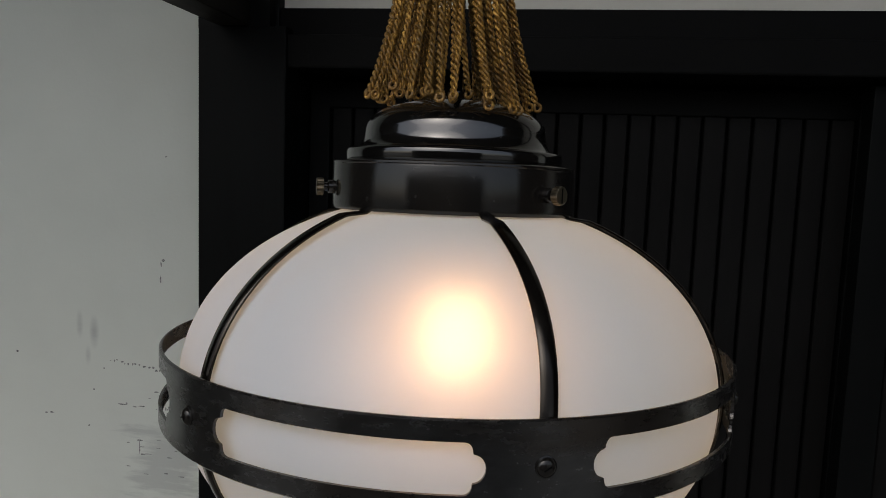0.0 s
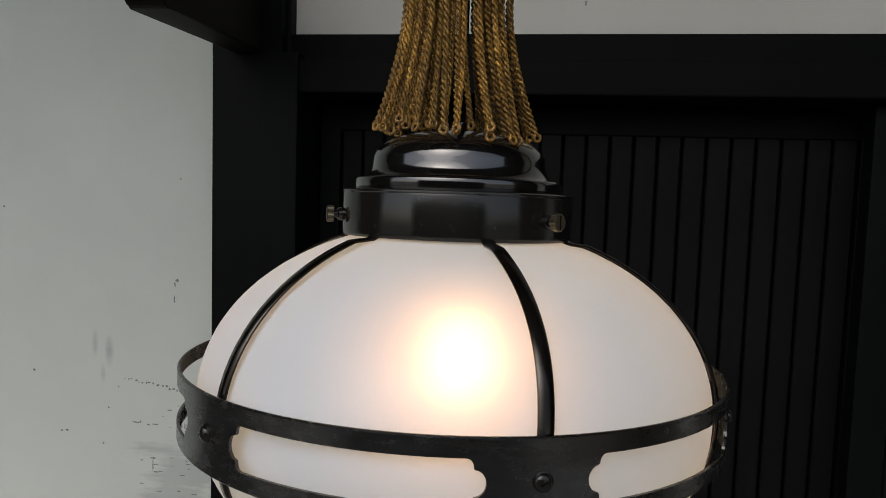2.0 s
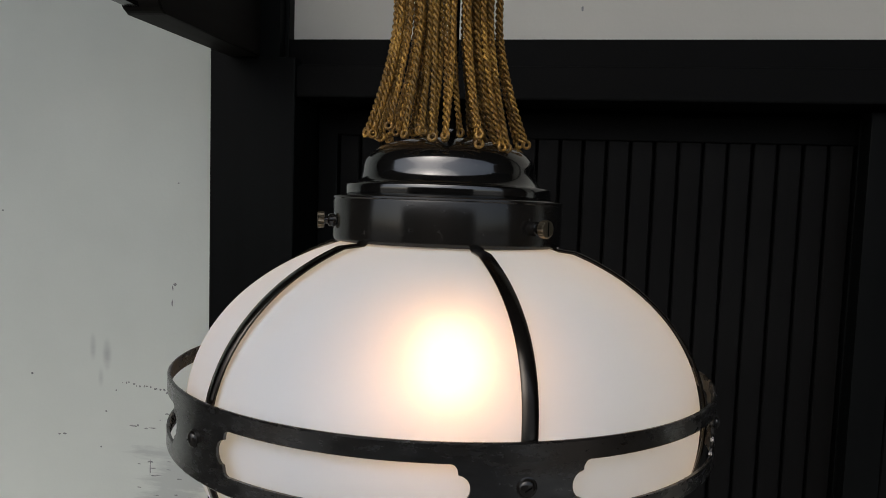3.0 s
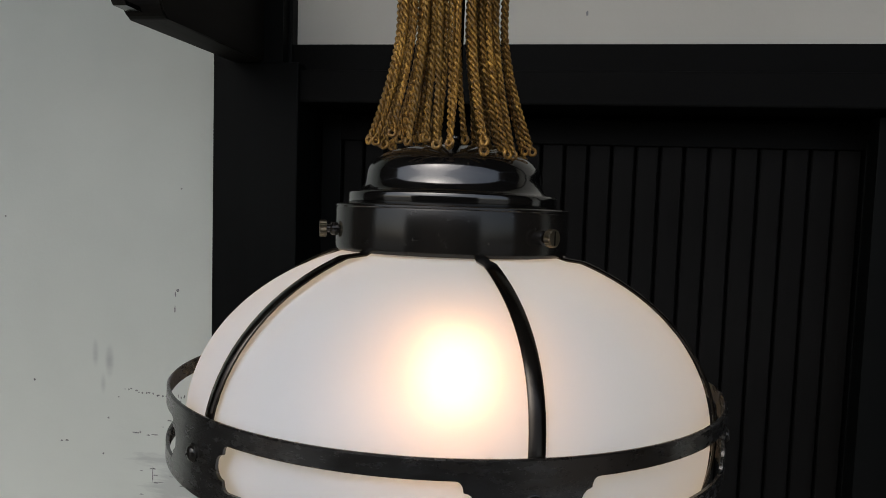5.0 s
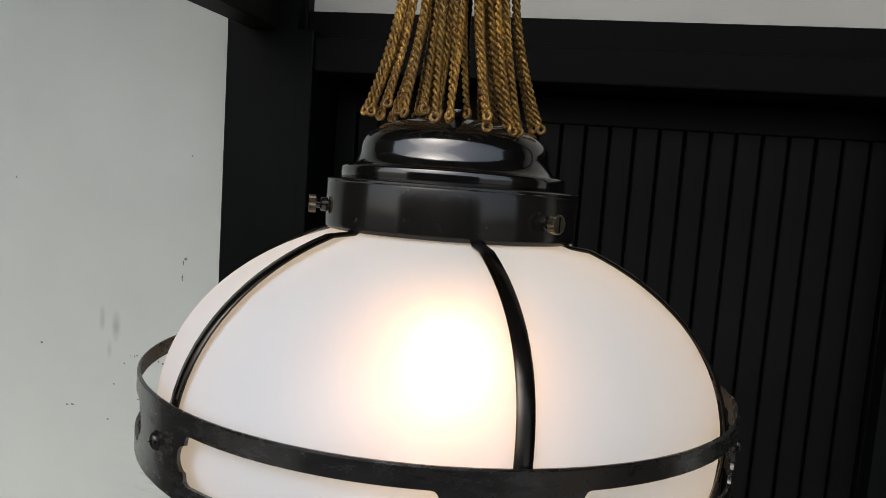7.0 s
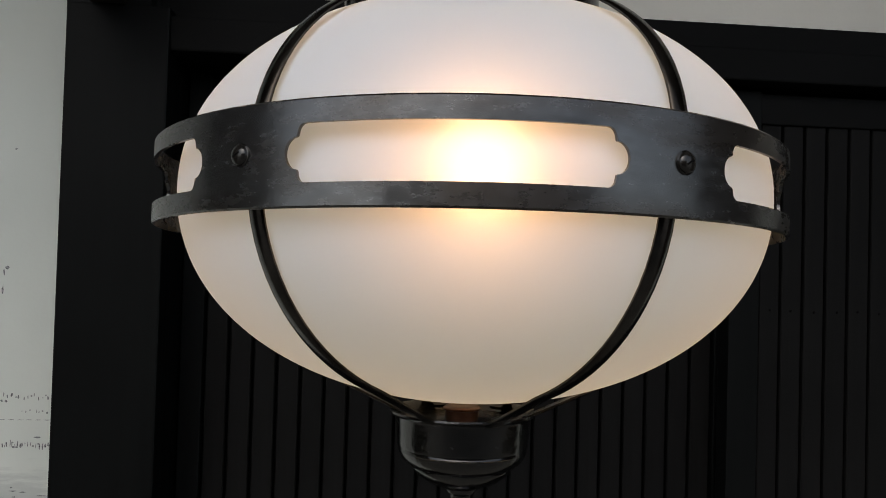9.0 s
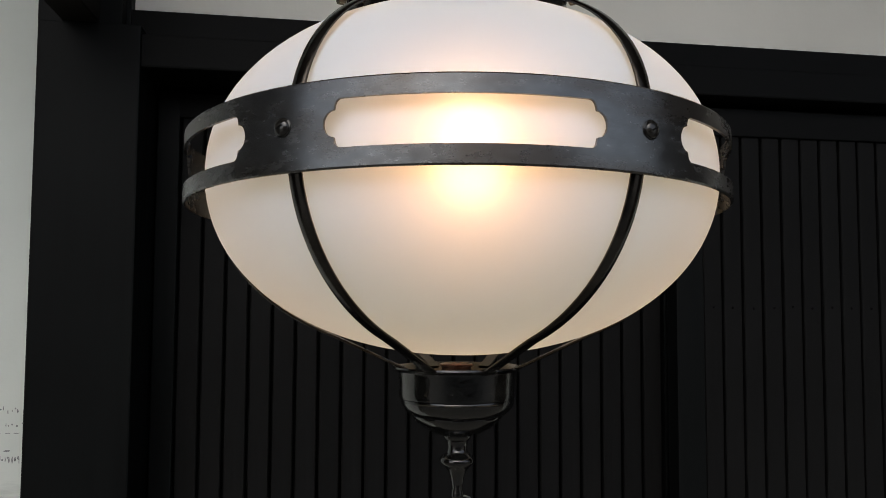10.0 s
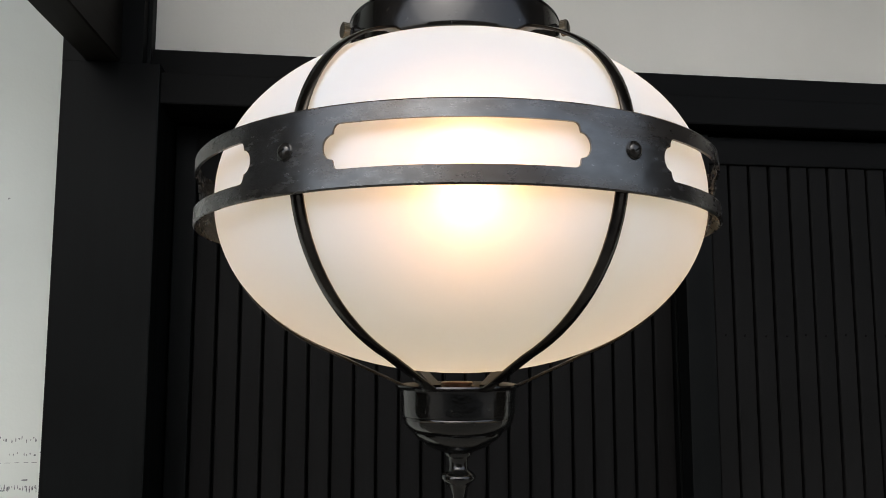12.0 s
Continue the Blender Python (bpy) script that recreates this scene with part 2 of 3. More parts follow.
def sweep(points, section, bm=None, side=None, closed=False):
    """Carries a closed section (list of (u, v)) along points; side: fixed direction of u, else a carried frame."""
    bm = bm or bmesh.new()
    pts = [Vector(p) for p in points]
    n = len(pts)
    rings, u = [], None
    for i, p in enumerate(pts):
        a, b = pts[max(i - 1, 0)], pts[min(i + 1, n - 1)]
        if closed:
            a, b = pts[(i - 1) % n], pts[(i + 1) % n]
        t = (b - a).normalized()
        if side is not None:
            u = Vector(side)
        elif u is None:
            u = t.orthogonal().normalized()
        u = (u - t * u.dot(t)).normalized()
        w = t.cross(u)
        rings.append([bm.verts.new(p + u * s + w * v) for s, v in section])
    m = len(section)
    pairs = list(zip(rings, rings[1:])) + ([(rings[-1], rings[0])] if closed else [])
    for a, b in pairs:
        for k in range(m):
            l = (k + 1) % m
            bm.faces.new((a[k], a[l], b[l], b[k]))
    if not closed:
        bm.faces.new(rings[0][::-1])
        bm.faces.new(rings[-1])
    return bm


def circle(r, n=8):
    return [(r * math.cos(2 * math.pi * k / n), r * math.sin(2 * math.pi * k / n)) for k in range(n)]


# ---------------------------------------------------------------- the setting
POST_L, POST_R, POST_Y = -0.4695, -0.3345, 0.639
WALL_Y = 0.704
HEAD_Y, HEAD_LO, HEAD_HI = 0.667, Z0 + 0.246, Z0 + 0.335
LINTEL_Y, LINTEL_HI = 0.646, Z0 + 0.294
UPPER_R = -0.3540  # where the post over the lintel ends
ARM_Z = Z0 + 0.304
TOP = Z0 + 1.45

ground = part("ground", box(-60, 60, -80, 40, -0.3, 0.0), M_GROUND, None)
tagged(ground, "grey trodden gravel before the house", "ground", kind="structure")

wall_west = part("wall_west", box(-3.2, POST_L + 0.01, WALL_Y, WALL_Y + 0.12, 0, TOP), M_PLASTER, None)
tagged(wall_west, "white plaster wall with grey scuff marks beside the post", "wall", kind="structure")
wall_upper = part("wall_upper", box(-0.38, 3.2, HEAD_Y + 0.016, HEAD_Y + 0.12, HEAD_HI - 0.03, TOP), M_CREAM, None)
tagged(wall_upper, "white plaster panel over the door lintel", "wall", kind="structure")
wall_east = part("wall_east", box(1.46, 3.2, WALL_Y, WALL_Y + 0.12, 0, HEAD_HI - 0.03), M_PLASTER, None)
tagged(wall_east, "white plaster wall beyond the doors", "wall", kind="structure")
wall_back = part("wall_back", box(POST_L, 1.6, 0.86, 0.90, 0, HEAD_HI), M_GAP, None)
tagged(wall_back, "dark wall closing the doorway behind the doors", "wall", kind="structure")

post = part("post", box(POST_L, POST_R, POST_Y, POST_Y + 0.16, 0, ARM_Z, 0.003), M_POST, None)
tagged(post, "black stained square timber post at the doorway", "post", kind="structure")
upper = box(POST_L + 0.0004, -0.360, POST_Y + 0.0006, HEAD_Y + 0.10, ARM_Z - 0.004, TOP)
post_upper = part("post_upper", add_box(upper, POST_L + 0.02, UPPER_R, HEAD_Y - 0.006, HEAD_Y + 0.10, ARM_Z - 0.006, TOP, 0.002), M_POST, None)
tagged(post_upper, "black timber post set back over the lintel", "post", kind="structure")
post_east = part("post_east", box(1.38, 1.51, POST_Y, POST_Y + 0.16, 0, TOP, 0.003), M_POST, None)
tagged(post_east, "black stained square timber post beyond the doors", "post", kind="structure")
lintel = part("lintel", box(POST_R - 0.004, 1.384, LINTEL_Y, HEAD_Y + 0.15, HEAD_LO, LINTEL_HI, 0.003), M_BEAM, None)
tagged(lintel, "black stained timber lintel over the sliding doors", "lintel", kind="structure")
lintel_upper = part("lintel_upper", box(-0.37, 1.45, HEAD_Y, HEAD_Y + 0.10, LINTEL_HI - 0.002, HEAD_HI, 0.0015), M_BEAM, None)
tagged(lintel_upper, "dark brown timber strip between lintel and plaster", "lintel", kind="structure")
sill = part("sill", box(POST_R, 1.384, HEAD_Y + 0.002, HEAD_Y + 0.15, 0.0, 0.05, 0.004), M_BEAM, None)
tagged(sill, "black timber door sill on the ground", "sill", kind="structure")
# Eaves out of view; depth chosen to shade the upper plaster.
soffit = part("ceiling", box(-3.2, 3.2, -1.0, WALL_Y + 0.3, TOP, TOP + 0.05), M_SOFFIT, None)
tagged(soffit, "unseen brown underside of the eaves, shading the upper wall", "ceiling", kind="structure")

# Added, out of view: keeps straight-ahead reflections in cap and metal dark.
wall_added_front = part("wall_added_front", box(-3.0, 3.0, -4.4, -4.2, 0, 2.9), M_SOFFIT, None)
tagged(wall_added_front, "unseen dark wall added to darken reflections from the front", "wall", kind="structure")

# Two unseen blockers, added so the sky's highlights stop short at the sides.
for added_name, x0 in (("wall_added_west", -3.35), ("wall_added_east", 3.2)):
    yard = part(added_name, box(x0, x0 + 0.15, -1.25, WALL_Y + 0.12, 0, TOP - 0.004), M_SOFFIT, None)
    tagged(yard, "unseen dark side wall added to narrow the reflected sky", "wall", kind="structure")

# dark scuffs and scratches that lie on the plaster
rng = random.Random(7)


def scuff(bm, x, z, w, h, y, n=9):
    vs = []
    for k in range(n):
        a = 2 * math.pi * k / n
        q = rng.uniform(0.55, 1.1)
        vs.append(bm.verts.new((x + w * q * math.cos(a), y, z + h * q * math.sin(a))))
    bm.faces.new(vs)


M_SCUFF, _nt, _b = material("dark_scuff")
_n = noise_tex(_nt, coords(_nt), 300, 3)
_nt.links.new(ramp(_nt, _n, [(0.35, (0.09, 0.093, 0.096)), (0.65, (0.34, 0.35, 0.35))]), _b.inputs["Base Color"])
_b.inputs["Roughness"].default_value = 0.9

marks = bmesh.new()
SY = WALL_Y - 0.0006
for x, z, w, h in ((-0.5615, -0.056, 0.0042, 0.0034), (-0.5655, -0.062, 0.0014, 0.006), (-0.5665, -0.0885, 0.0016, 0.008),
                   (-0.7655, -0.3265, 0.0042, 0.0022), (-0.7755, -0.3275, 0.003, 0.0018), (-0.879, 0.055, 0.002, 0.002),
                   (-0.8265, -0.2245, 0.0026, 0.0026), (-0.687, -0.2805, 0.002, 0.002), (-0.697, -0.3435, 0.002, 0.002),
                   (-0.6055, -0.372, 0.0016, 0.016), (-0.6285, -0.3, 0.002, 0.002), (-0.668, -0.2425, 0.0022, 0.0022),
                   (-0.5748, -0.2765, 0.005, 0.0014), (-0.5558, 0.111, 0.0022, 0.0016)):
    scuff(marks, x, Z0 + z, w, h, SY)
for k in range(17):
    u = k / 16
    scuff(marks, -0.655 + 0.10 * u + rng.uniform(-0.002, 0.002), Z0 - 0.227 - 0.014 * u + rng.uniform(-0.002, 0.002),
          rng.uniform(0.0012, 0.0034), rng.uniform(0.001, 0.0028), SY)
for k in range(26):
    scuff(marks, rng.uniform(-0.64, -0.488), Z0 - rng.choice((0.30, 0.362, 0.378, 0.41)) + rng.uniform(-0.012, 0.012),
          rng.uniform(0.002, 0.009), rng.uniform(0.0006, 0.0016), SY)
for z, count, x0, h in ((-0.2355, 15, -0.560, 0.0040), (-0.2557, 9, -0.535, 0.0030), (-0.3030, 22, -0.560, 0.0060)):
    for k in range(count):
        scuff(marks, x0 + (-0.486 - x0) * (k + rng.uniform(0, 0.8)) / count, Z0 + z + rng.uniform(-0.0025, 0.0025),
              rng.uniform(0.0006, 0.0018), h * rng.uniform(0.35, 1.0), SY, 7)
for k in range(6):
    scuff(marks, -0.56 + 0.012 * k, Z0 - 0.268, 0.0055, 0.0006, SY, 7)
part("scuff_marks", marks, M_SCUFF, wall_west, "dark scuffs and scratches")
dot = bmesh.new()
scuff(dot, 0.0808, Z0 + 0.3815, 0.0022, 0.0042, HEAD_Y + 0.0154)
part("scuff_mark", dot, M_SCUFF, wall_upper, "small dark nick")


# ---------------------------------------------------------------- bracket arm on the post
def bracket_arm():
    t = thing("bracket_arm", (-0.4145, POST_Y, ARM_Z))
    prof = [(0.024, 0.0), (-0.262, 0.0)]
    for k in range(7):
        a = math.pi / 2 * k / 6
        prof.append((-0.262 - 0.018 * math.sin(a), 0.018 - 0.018 * math.cos(a)))
    prof += [(-0.280, 0.20), (0.024, 0.20)]
    bm = bmesh.new()
    left = [bm.verts.new((-0.0245, y, z)) for y, z in prof]
    right = [bm.verts.new((0.0245, y, z)) for y, z in prof]
    bm.faces.new(left)
    bm.faces.new(right[::-1])
    for i in range(len(prof)):
        j = (i + 1) % len(prof)
        bm.faces.new((left[i], left[j], right[j], right[i]))
    bmesh.ops.bevel(bm, geom=[e for e in bm.edges if abs(e.verts[0].co.x - e.verts[1].co.x) < 1e-6],
                    offset=0.002, segments=2, affect="EDGES")
    part("beam", bm, M_NOSE, t)
    strap = [(-0.010, -0.275, 0.0085), (-0.010, -0.304, 0.0085), (-0.010, -0.310, 0.0145), (-0.010, -0.310, 0.075),
             (-0.010, -0.304, 0.081), (-0.010, -0.275, 0.081)]
    sec = [(-0.008, -0.0025), (0.008, -0.0025), (0.008, 0.0025), (-0.008, 0.0025)]
    part("iron_staple", sweep(strap, sec, side=(1, 0, 0)), M_COLLAR, t, "black iron staple on the beam end")
    return tagged(t, "black timber bracket arm projecting from the post", "bracket")


bracket_arm()


# ---------------------------------------------------------------- sliding doors
NAIL_Z = Z0 - 0.090
nail_head = lathe([(0.0, 0.0012), (0.0014, 0.0010), (0.0021, 0.0), (0.0, -0.003)], 8)
bmesh.ops.rotate(nail_head, verts=nail_head.verts, cent=(0, 0, 0), matrix=Matrix.Rotation(radians(90), 3, "X"))
nail_head = finish(nail_head, "nail", M_GAP, 50)


def sliding_door(x0, x1, face_y, first, pitch, count, board_top, stile_l, stile_r, nailed, label):
    """Boards between first and first + count * pitch, with stiles, rails and a dark backing."""
    t = thing("sliding_door", (0, 0, 0))
    lo, hi = 0.052, HEAD_LO - 0.006
    fy = face_y - 0.006
    part("stile", box(x0, stile_l, fy, face_y + 0.028, lo, hi, 0.002), M_POST, t)
    part("stile", box(stile_r, x1, fy, face_y + 0.028, lo, hi, 0.002), M_POST, t)
    part("top_rail", box(stile_l - 0.002, stile_r + 0.002, fy + 0.001, face_y + 0.027, board_top, hi - 0.004, 0.002), M_BEAM, t)
    part("bottom_rail", box(stile_l - 0.002, stile_r + 0.002, fy + 0.001, face_y + 0.027, lo + 0.002, lo + 0.12, 0.002), M_BEAM, t)
    part("backing", box(stile_l - 0.004, stile_r + 0.004, face_y + 0.014, face_y + 0.024, lo + 0.1, board_top + 0.01), M_GAP, t)
    gap = 0.0046
    me = finish(box(-(pitch - gap) / 2, (pitch - gap) / 2, face_y, face_y + 0.013, lo + 0.118, board_top + 0.004, 0.0014, 1), "board", M_BOARD)
    for k in range(count):
        b = new("board", me)
        b.parent = t
        b.location = (first + (k + 0.5) * pitch, rng.uniform(-0.0006, 0.0006), 0)
        if nailed:
            n = part("nail", nail_head, M_GAP, t)
            n.location = (first + (k + 0.5) * pitch + rng.uniform(-0.002, 0.002), face_y - 0.0004, NAIL_Z + rng.uniform(-0.002, 0.002))
    return tagged(t, label, "door", "sliding doors")


sliding_door(-0.331, 0.520, 0.745, -0.2975, 0.0355, 22, Z0 + 0.198, -0.2985, 0.4845, 0,
             "black stained sliding door of narrow vertical boards")
sliding_door(0.4775, 1.380, 0.685, 0.5253, 0.0355, 22, Z0 + 0.190, 0.5243, 1.3073, 1,
             "black stained sliding door of vertical boards in front")


# ---------------------------------------------------------------- the lamp
RIB = 21.5  # degrees from the way to the viewer, first rib
RING_R, RING_H, RING_Z = 0.1523, 0.0184, -0.0041
GLOBE_X, GLOBE_Y, GLOBE_Z = 0.0016, -0.0050, -0.0051


def at_angle(deg):
    """Turns a part built towards -y round the lamp's axis."""
    return Matrix.Rotation(radians(deg), 4, "Z")


def window_half(deg):
    """Half height of the ring's cut-out at an angle from the rib."""
    d = deg % 60
    d = min(d, 60 - d)
    if d < 7.96:
        return 0.0
    if d < 9.7:
        return 0.0055 * math.sqrt(max(0.0, 1 - ((9.75 - d) / 1.8) ** 2))
    if d < 9.85:
        return 0.0059
    if d < 11.0:
        return 0.0066 + 0.0034 * math.sqrt(max(0.0, 1 - ((11.0 - d) / 1.15) ** 2))
    return 0.0100


def ring_mesh():
    bm = bmesh.new()
    offs = [0, 2, 4, 6, 7.4, 7.95]
    offs += [7.95 + 1.75 * (1 - math.cos(math.pi / 2 * k / 8)) for k in range(1, 9)]
    offs += [9.78, 9.86, 9.92, 10.0, 10.15, 10.35, 10.6, 11.0, 13, 15.5, 18, 20.5, 23, 25.5, 28, 30]
    offs += [0.5 * k for k in range(61)]
    half = sorted(set(round(v, 3) for v in offs))
    angles = []
    for s in range(6):
        angles += [60 * s + v for v in half[:-1]] + [60 * s + 60 - v for v in half[:0:-1]]
    cols = []
    for a in angles:
        h = window_half(a)
        q = radians(a)
        row = []
        for r, top in ((RING_R, RING_H - 0.0007), (RING_R - 0.0015, RING_H), (RING_R - 0.0007, RING_H)):
            row.append([bm.verts.new((r * math.sin(q), -r * math.cos(q), z)) for z in (top, h, -h, -top)])
        for v in row[2][1:3]:
            bm.verts.remove(v)
        cols.append((h, row))
    for i in range(len(cols)):
        (h0, a), (h1, b) = cols[i], cols[(i + 1) % len(cols)]
        for k in (0, 2):
            bm.faces.new((a[0][k], a[0][k + 1], b[0][k + 1], b[0][k]))
            bm.faces.new((a[1][k], b[1][k], b[1][k + 1], a[1][k + 1]))
        for o, p in ((0, 2), (2, 1)):
            bm.faces.new((a[o][0], b[o][0], b[p][0], a[p][0]))
            bm.faces.new((a[o][3], a[p][3], b[p][3], b[o][3]))
        if h0 > 1e-5 or h1 > 1e-5:
            bm.faces.new((a[0][1], a[1][1], b[1][1], b[0][1]))
            bm.faces.new((a[0][2], b[0][2], b[1][2], a[1][2]))
    bmesh.ops.remove_doubles(bm, verts=bm.verts, dist=1e-6)
    return finish(bm, "band", M_RING, None, False)


def globe_height(r, gap, up):
    """Height over the globe's middle at radius r, on a surface that stands off the glass by gap."""
    a, b = 0.1424 + gap, (0.0973 if up else 0.0978) + gap
    return b * max(0.0, 1 - (r / a) ** 2.09) ** (1 / 2.09)


def rib_mesh(bow, lean):
    """One rib round the globe; bow, lean: how far it is bent sideways over and under the band."""
    gap, a = 0.0018, 0.1442
    pts = [(0, -0.0555, 0.0915), (0, -0.0585, 0.0905), (0, -0.0620, 0.0885)]
    for k in range(1, 19):
        r = 0.067 + (a - 0.067) * math.sin(math.pi / 2 * k / 18)
        u = k / 18
        z = globe_height(r, gap, True) + 0.0007 * math.cos(math.pi / 2 * u)
        pts.append((bow * math.sin(math.pi * u) ** 1.2, -r, min(z, 0.0881)))
    for k in range(1, 25):
        q = math.pi / 2 * k / 24
        r = a * math.cos(q)
        if r < 0.072:
            break
        pts.append((lean * min(1.0, k / 2), -r, -globe_height(r, gap, False)))
    pts.append((lean * 0.7, -0.030, -0.1068))
    sec = [(-0.0036, -0.0003), (-0.0031, -0.0009), (0.0, -0.0012), (0.0031, -0.0009), (0.0036, -0.0003), (0.0034, 0.0006), (-0.0034, 0.0006)]
    sec = [(u, -v) for u, v in sec]
    return finish(sweep(pts, sec, side=(1, 0, 0)), "rib", M_RIB, 50)


def screw_mesh(r):
    """A round-headed screw pointing to -y from the origin."""
    bm = bmesh.new()
    prof = [(r * 1.12, 0.0), (r * 1.12, 0.0006), (r, 0.0008), (r * 0.97, 0.0014), (r * 0.8, 0.0021), (r * 0.45, 0.0026), (0, 0.0027)]
    lathe(prof, 24, bm)
    bmesh.ops.rotate(bm, verts=bm.verts, cent=(0, 0, 0), matrix=Matrix.Rotation(radians(90), 3, "X"))
    return finish(bm, "screw", M_COLLAR, 40)


def thumb_screw(parent, deg, slotted):
    hold = part("thumb_screw", thumb_head, M_SCREW, parent, "dull brass knurled thumb screw")
    hold.matrix_basis = at_angle(deg) @ Matrix.Translation((0, 0, 0.0955))
    part("shank", thumb_stem, M_COLLAR, hold)
    if slotted:
        # No cut: a raised near-black bar paints the slot's shade.
        part("slot", box(-0.0004, 0.0004, -0.0755, -0.0747, -0.0036, 0.0036), M_GAP, hold)
    return hold


def knurled_head():
    """Knurled head outside the collar, pointing to -y; its face is uncut."""
    bm = bmesh.new()
    n = 36
    rings = []
    for y, s in ((0.0713, 0.80), (0.0716, 1.0), (0.0749, 1.0), (0.0753, 0.88)):
        row = []
        for k in range(n):
            a = 2 * math.pi * k / n
            r = 0.0047 * s * (1.0 if k % 2 else 0.93)
            row.append(bm.verts.new((r * math.cos(a), -y, r * math.sin(a))))
        rings.append(row)
    for a, b in zip(rings, rings[1:]):
        for k in range(n):
            l = (k + 1) % n
            bm.faces.new((a[k], a[l], b[l], b[k]))
    bm.faces.new(rings[0][::-1])
    bm.faces.new(rings[-1])
    return finish(bm, "thumb_screw", M_SCREW)


def knurled_stem():
    bm = bmesh.new()
    lathe([(0.0036, 0.064), (0.0037, 0.0686), (0.0030, 0.0692), (0.0022, 0.0694), (0.0022, 0.0716)], 16, bm)
    bmesh.ops.rotate(bm, verts=bm.verts, cent=(0, 0, 0), matrix=Matrix.Rotation(radians(90), 3, "X"))
    return finish(bm, "shank", M_COLLAR, 40)


def pendant_lamp():
    t = thing("pendant_lamp", (0.0004, 0.0013, Z0))
    t.rotation_euler = (radians(-1.58), 0, 0)  # hangs slightly out of plumb
    prof = [(0.0555, 0.0960), (0.0555, 0.0890)]
    for k in range(41):
        r = 0.1424 * math.sin(math.asin(0.057 / 0.1424) + (math.pi / 2 - math.asin(0.057 / 0.1424)) * k / 40)
        prof.append((r, globe_height(r, 0, True)))
    for k in range(1, 49):
        r = 0.1424 * math.cos(math.pi / 2 * k / 48) if k < 48 else 0.0
        prof.append((r, -globe_height(r, 0, False)))
    globe = part("glass_globe", lathe(prof, 128), M_GLASS, t, "white frosted glass globe lit from inside", 60)
    globe.location = (GLOBE_X, GLOBE_Y + 0.0005, GLOBE_Z)
    globe.rotation_euler = (radians(1.58), 0, 0)  # the glass itself sits level

    band = part("band", ring_mesh(), M_RING, t, "blackened metal band with long cut-outs")
    band.matrix_basis = Matrix.Translation((0, 0, RING_Z)) @ at_angle(RIB)
    straight, bowed = rib_mesh(0.0, 0.0), rib_mesh(0.0040, -0.0044)
    screw = screw_mesh(0.0038)
    # Near-black bar on the uncut head, coloured as a slot's shade.
    slot = finish(box(-0.0003, 0.0003, -0.00278, -0.0019, -0.0017, 0.0017), "slot", M_GAP)
    for k in range(6):
        r = part("rib", bowed if k == 0 else straight, M_RIB, t)
        r.matrix_basis = Matrix.Translation((GLOBE_X, GLOBE_Y, GLOBE_Z)) @ at_angle((22.4, 81.5, 141.5, 201.5, 261.5, 320.8)[k])
        s = part("screw", screw, M_COLLAR, t)
        s.matrix_basis = at_angle(RIB + 60 * k + 0.5) @ Matrix.Translation((0, -RING_R + 0.0002, RING_Z + 0.0006)) @ pose(0, 0, 0, 0, 37 * k + 60)
        part("slot", slot, M_GAP, s)

    col = [(0.0642, 0.0900), (0.0642, 0.0856), (0.0645, 0.0846), (0.0653, 0.0844), (0.0659, 0.0852), (0.0661, 0.0875), (0.0661, 0.1070),
           (0.0659, 0.1078), (0.0663, 0.1084), (0.0662, 0.1093), (0.0653, 0.1099), (0.0590, 0.1102)]
    part("collar", lathe(col, 128), M_COLLAR, t, "worn black metal collar", 35).location = (-0.0003, 0, 0)
    lining = [(0.0560, 0.0930), (0.0618, 0.0928), (0.0626, 0.0920), (0.0628, 0.0850), (0.0634, 0.0844), (0.0640, 0.0850), (0.0640, 0.0940), (0.0560, 0.0945)]
    part("lining", lathe(lining, 96), M_COPPER, t, "brown copper lining of the collar", 35).location = (-0.0003, 0, 0)
    cap = [(0.0586, 0.1085), (0.0592, 0.1092), (0.0594, 0.1140), (0.0593, 0.1158), (0.0587, 0.1168), (0.0570, 0.1171), (0.0558, 0.1166),
           (0.0545, 0.1172), (0.0528, 0.1184), (0.0514, 0.1202), (0.0504, 0.1224), (0.0499, 0.1250), (0.0497, 0.1275), (0.0492, 0.1298),
           (0.0482, 0.1322), (0.0462, 0.1346), (0.0430, 0.1371), (0.0384, 0.1395), (0.0322, 0.1416), (0.0240, 0.1434), (0.0150, 0.1446), (0.0075, 0.1452),
           (0.0060, 0.1462), (0.0050, 0.1500), (0.0, 0.1502)]
    part("cap", lathe(cap, 128), M_LACQUER, t, "glossy black domed cap", 50).location = (-0.0003, 0, 0)
    thumb_screw(t, 51.8, True)
    thumb_screw(t, -69.6, False)
    thumb_screw(t, 171.0, False)

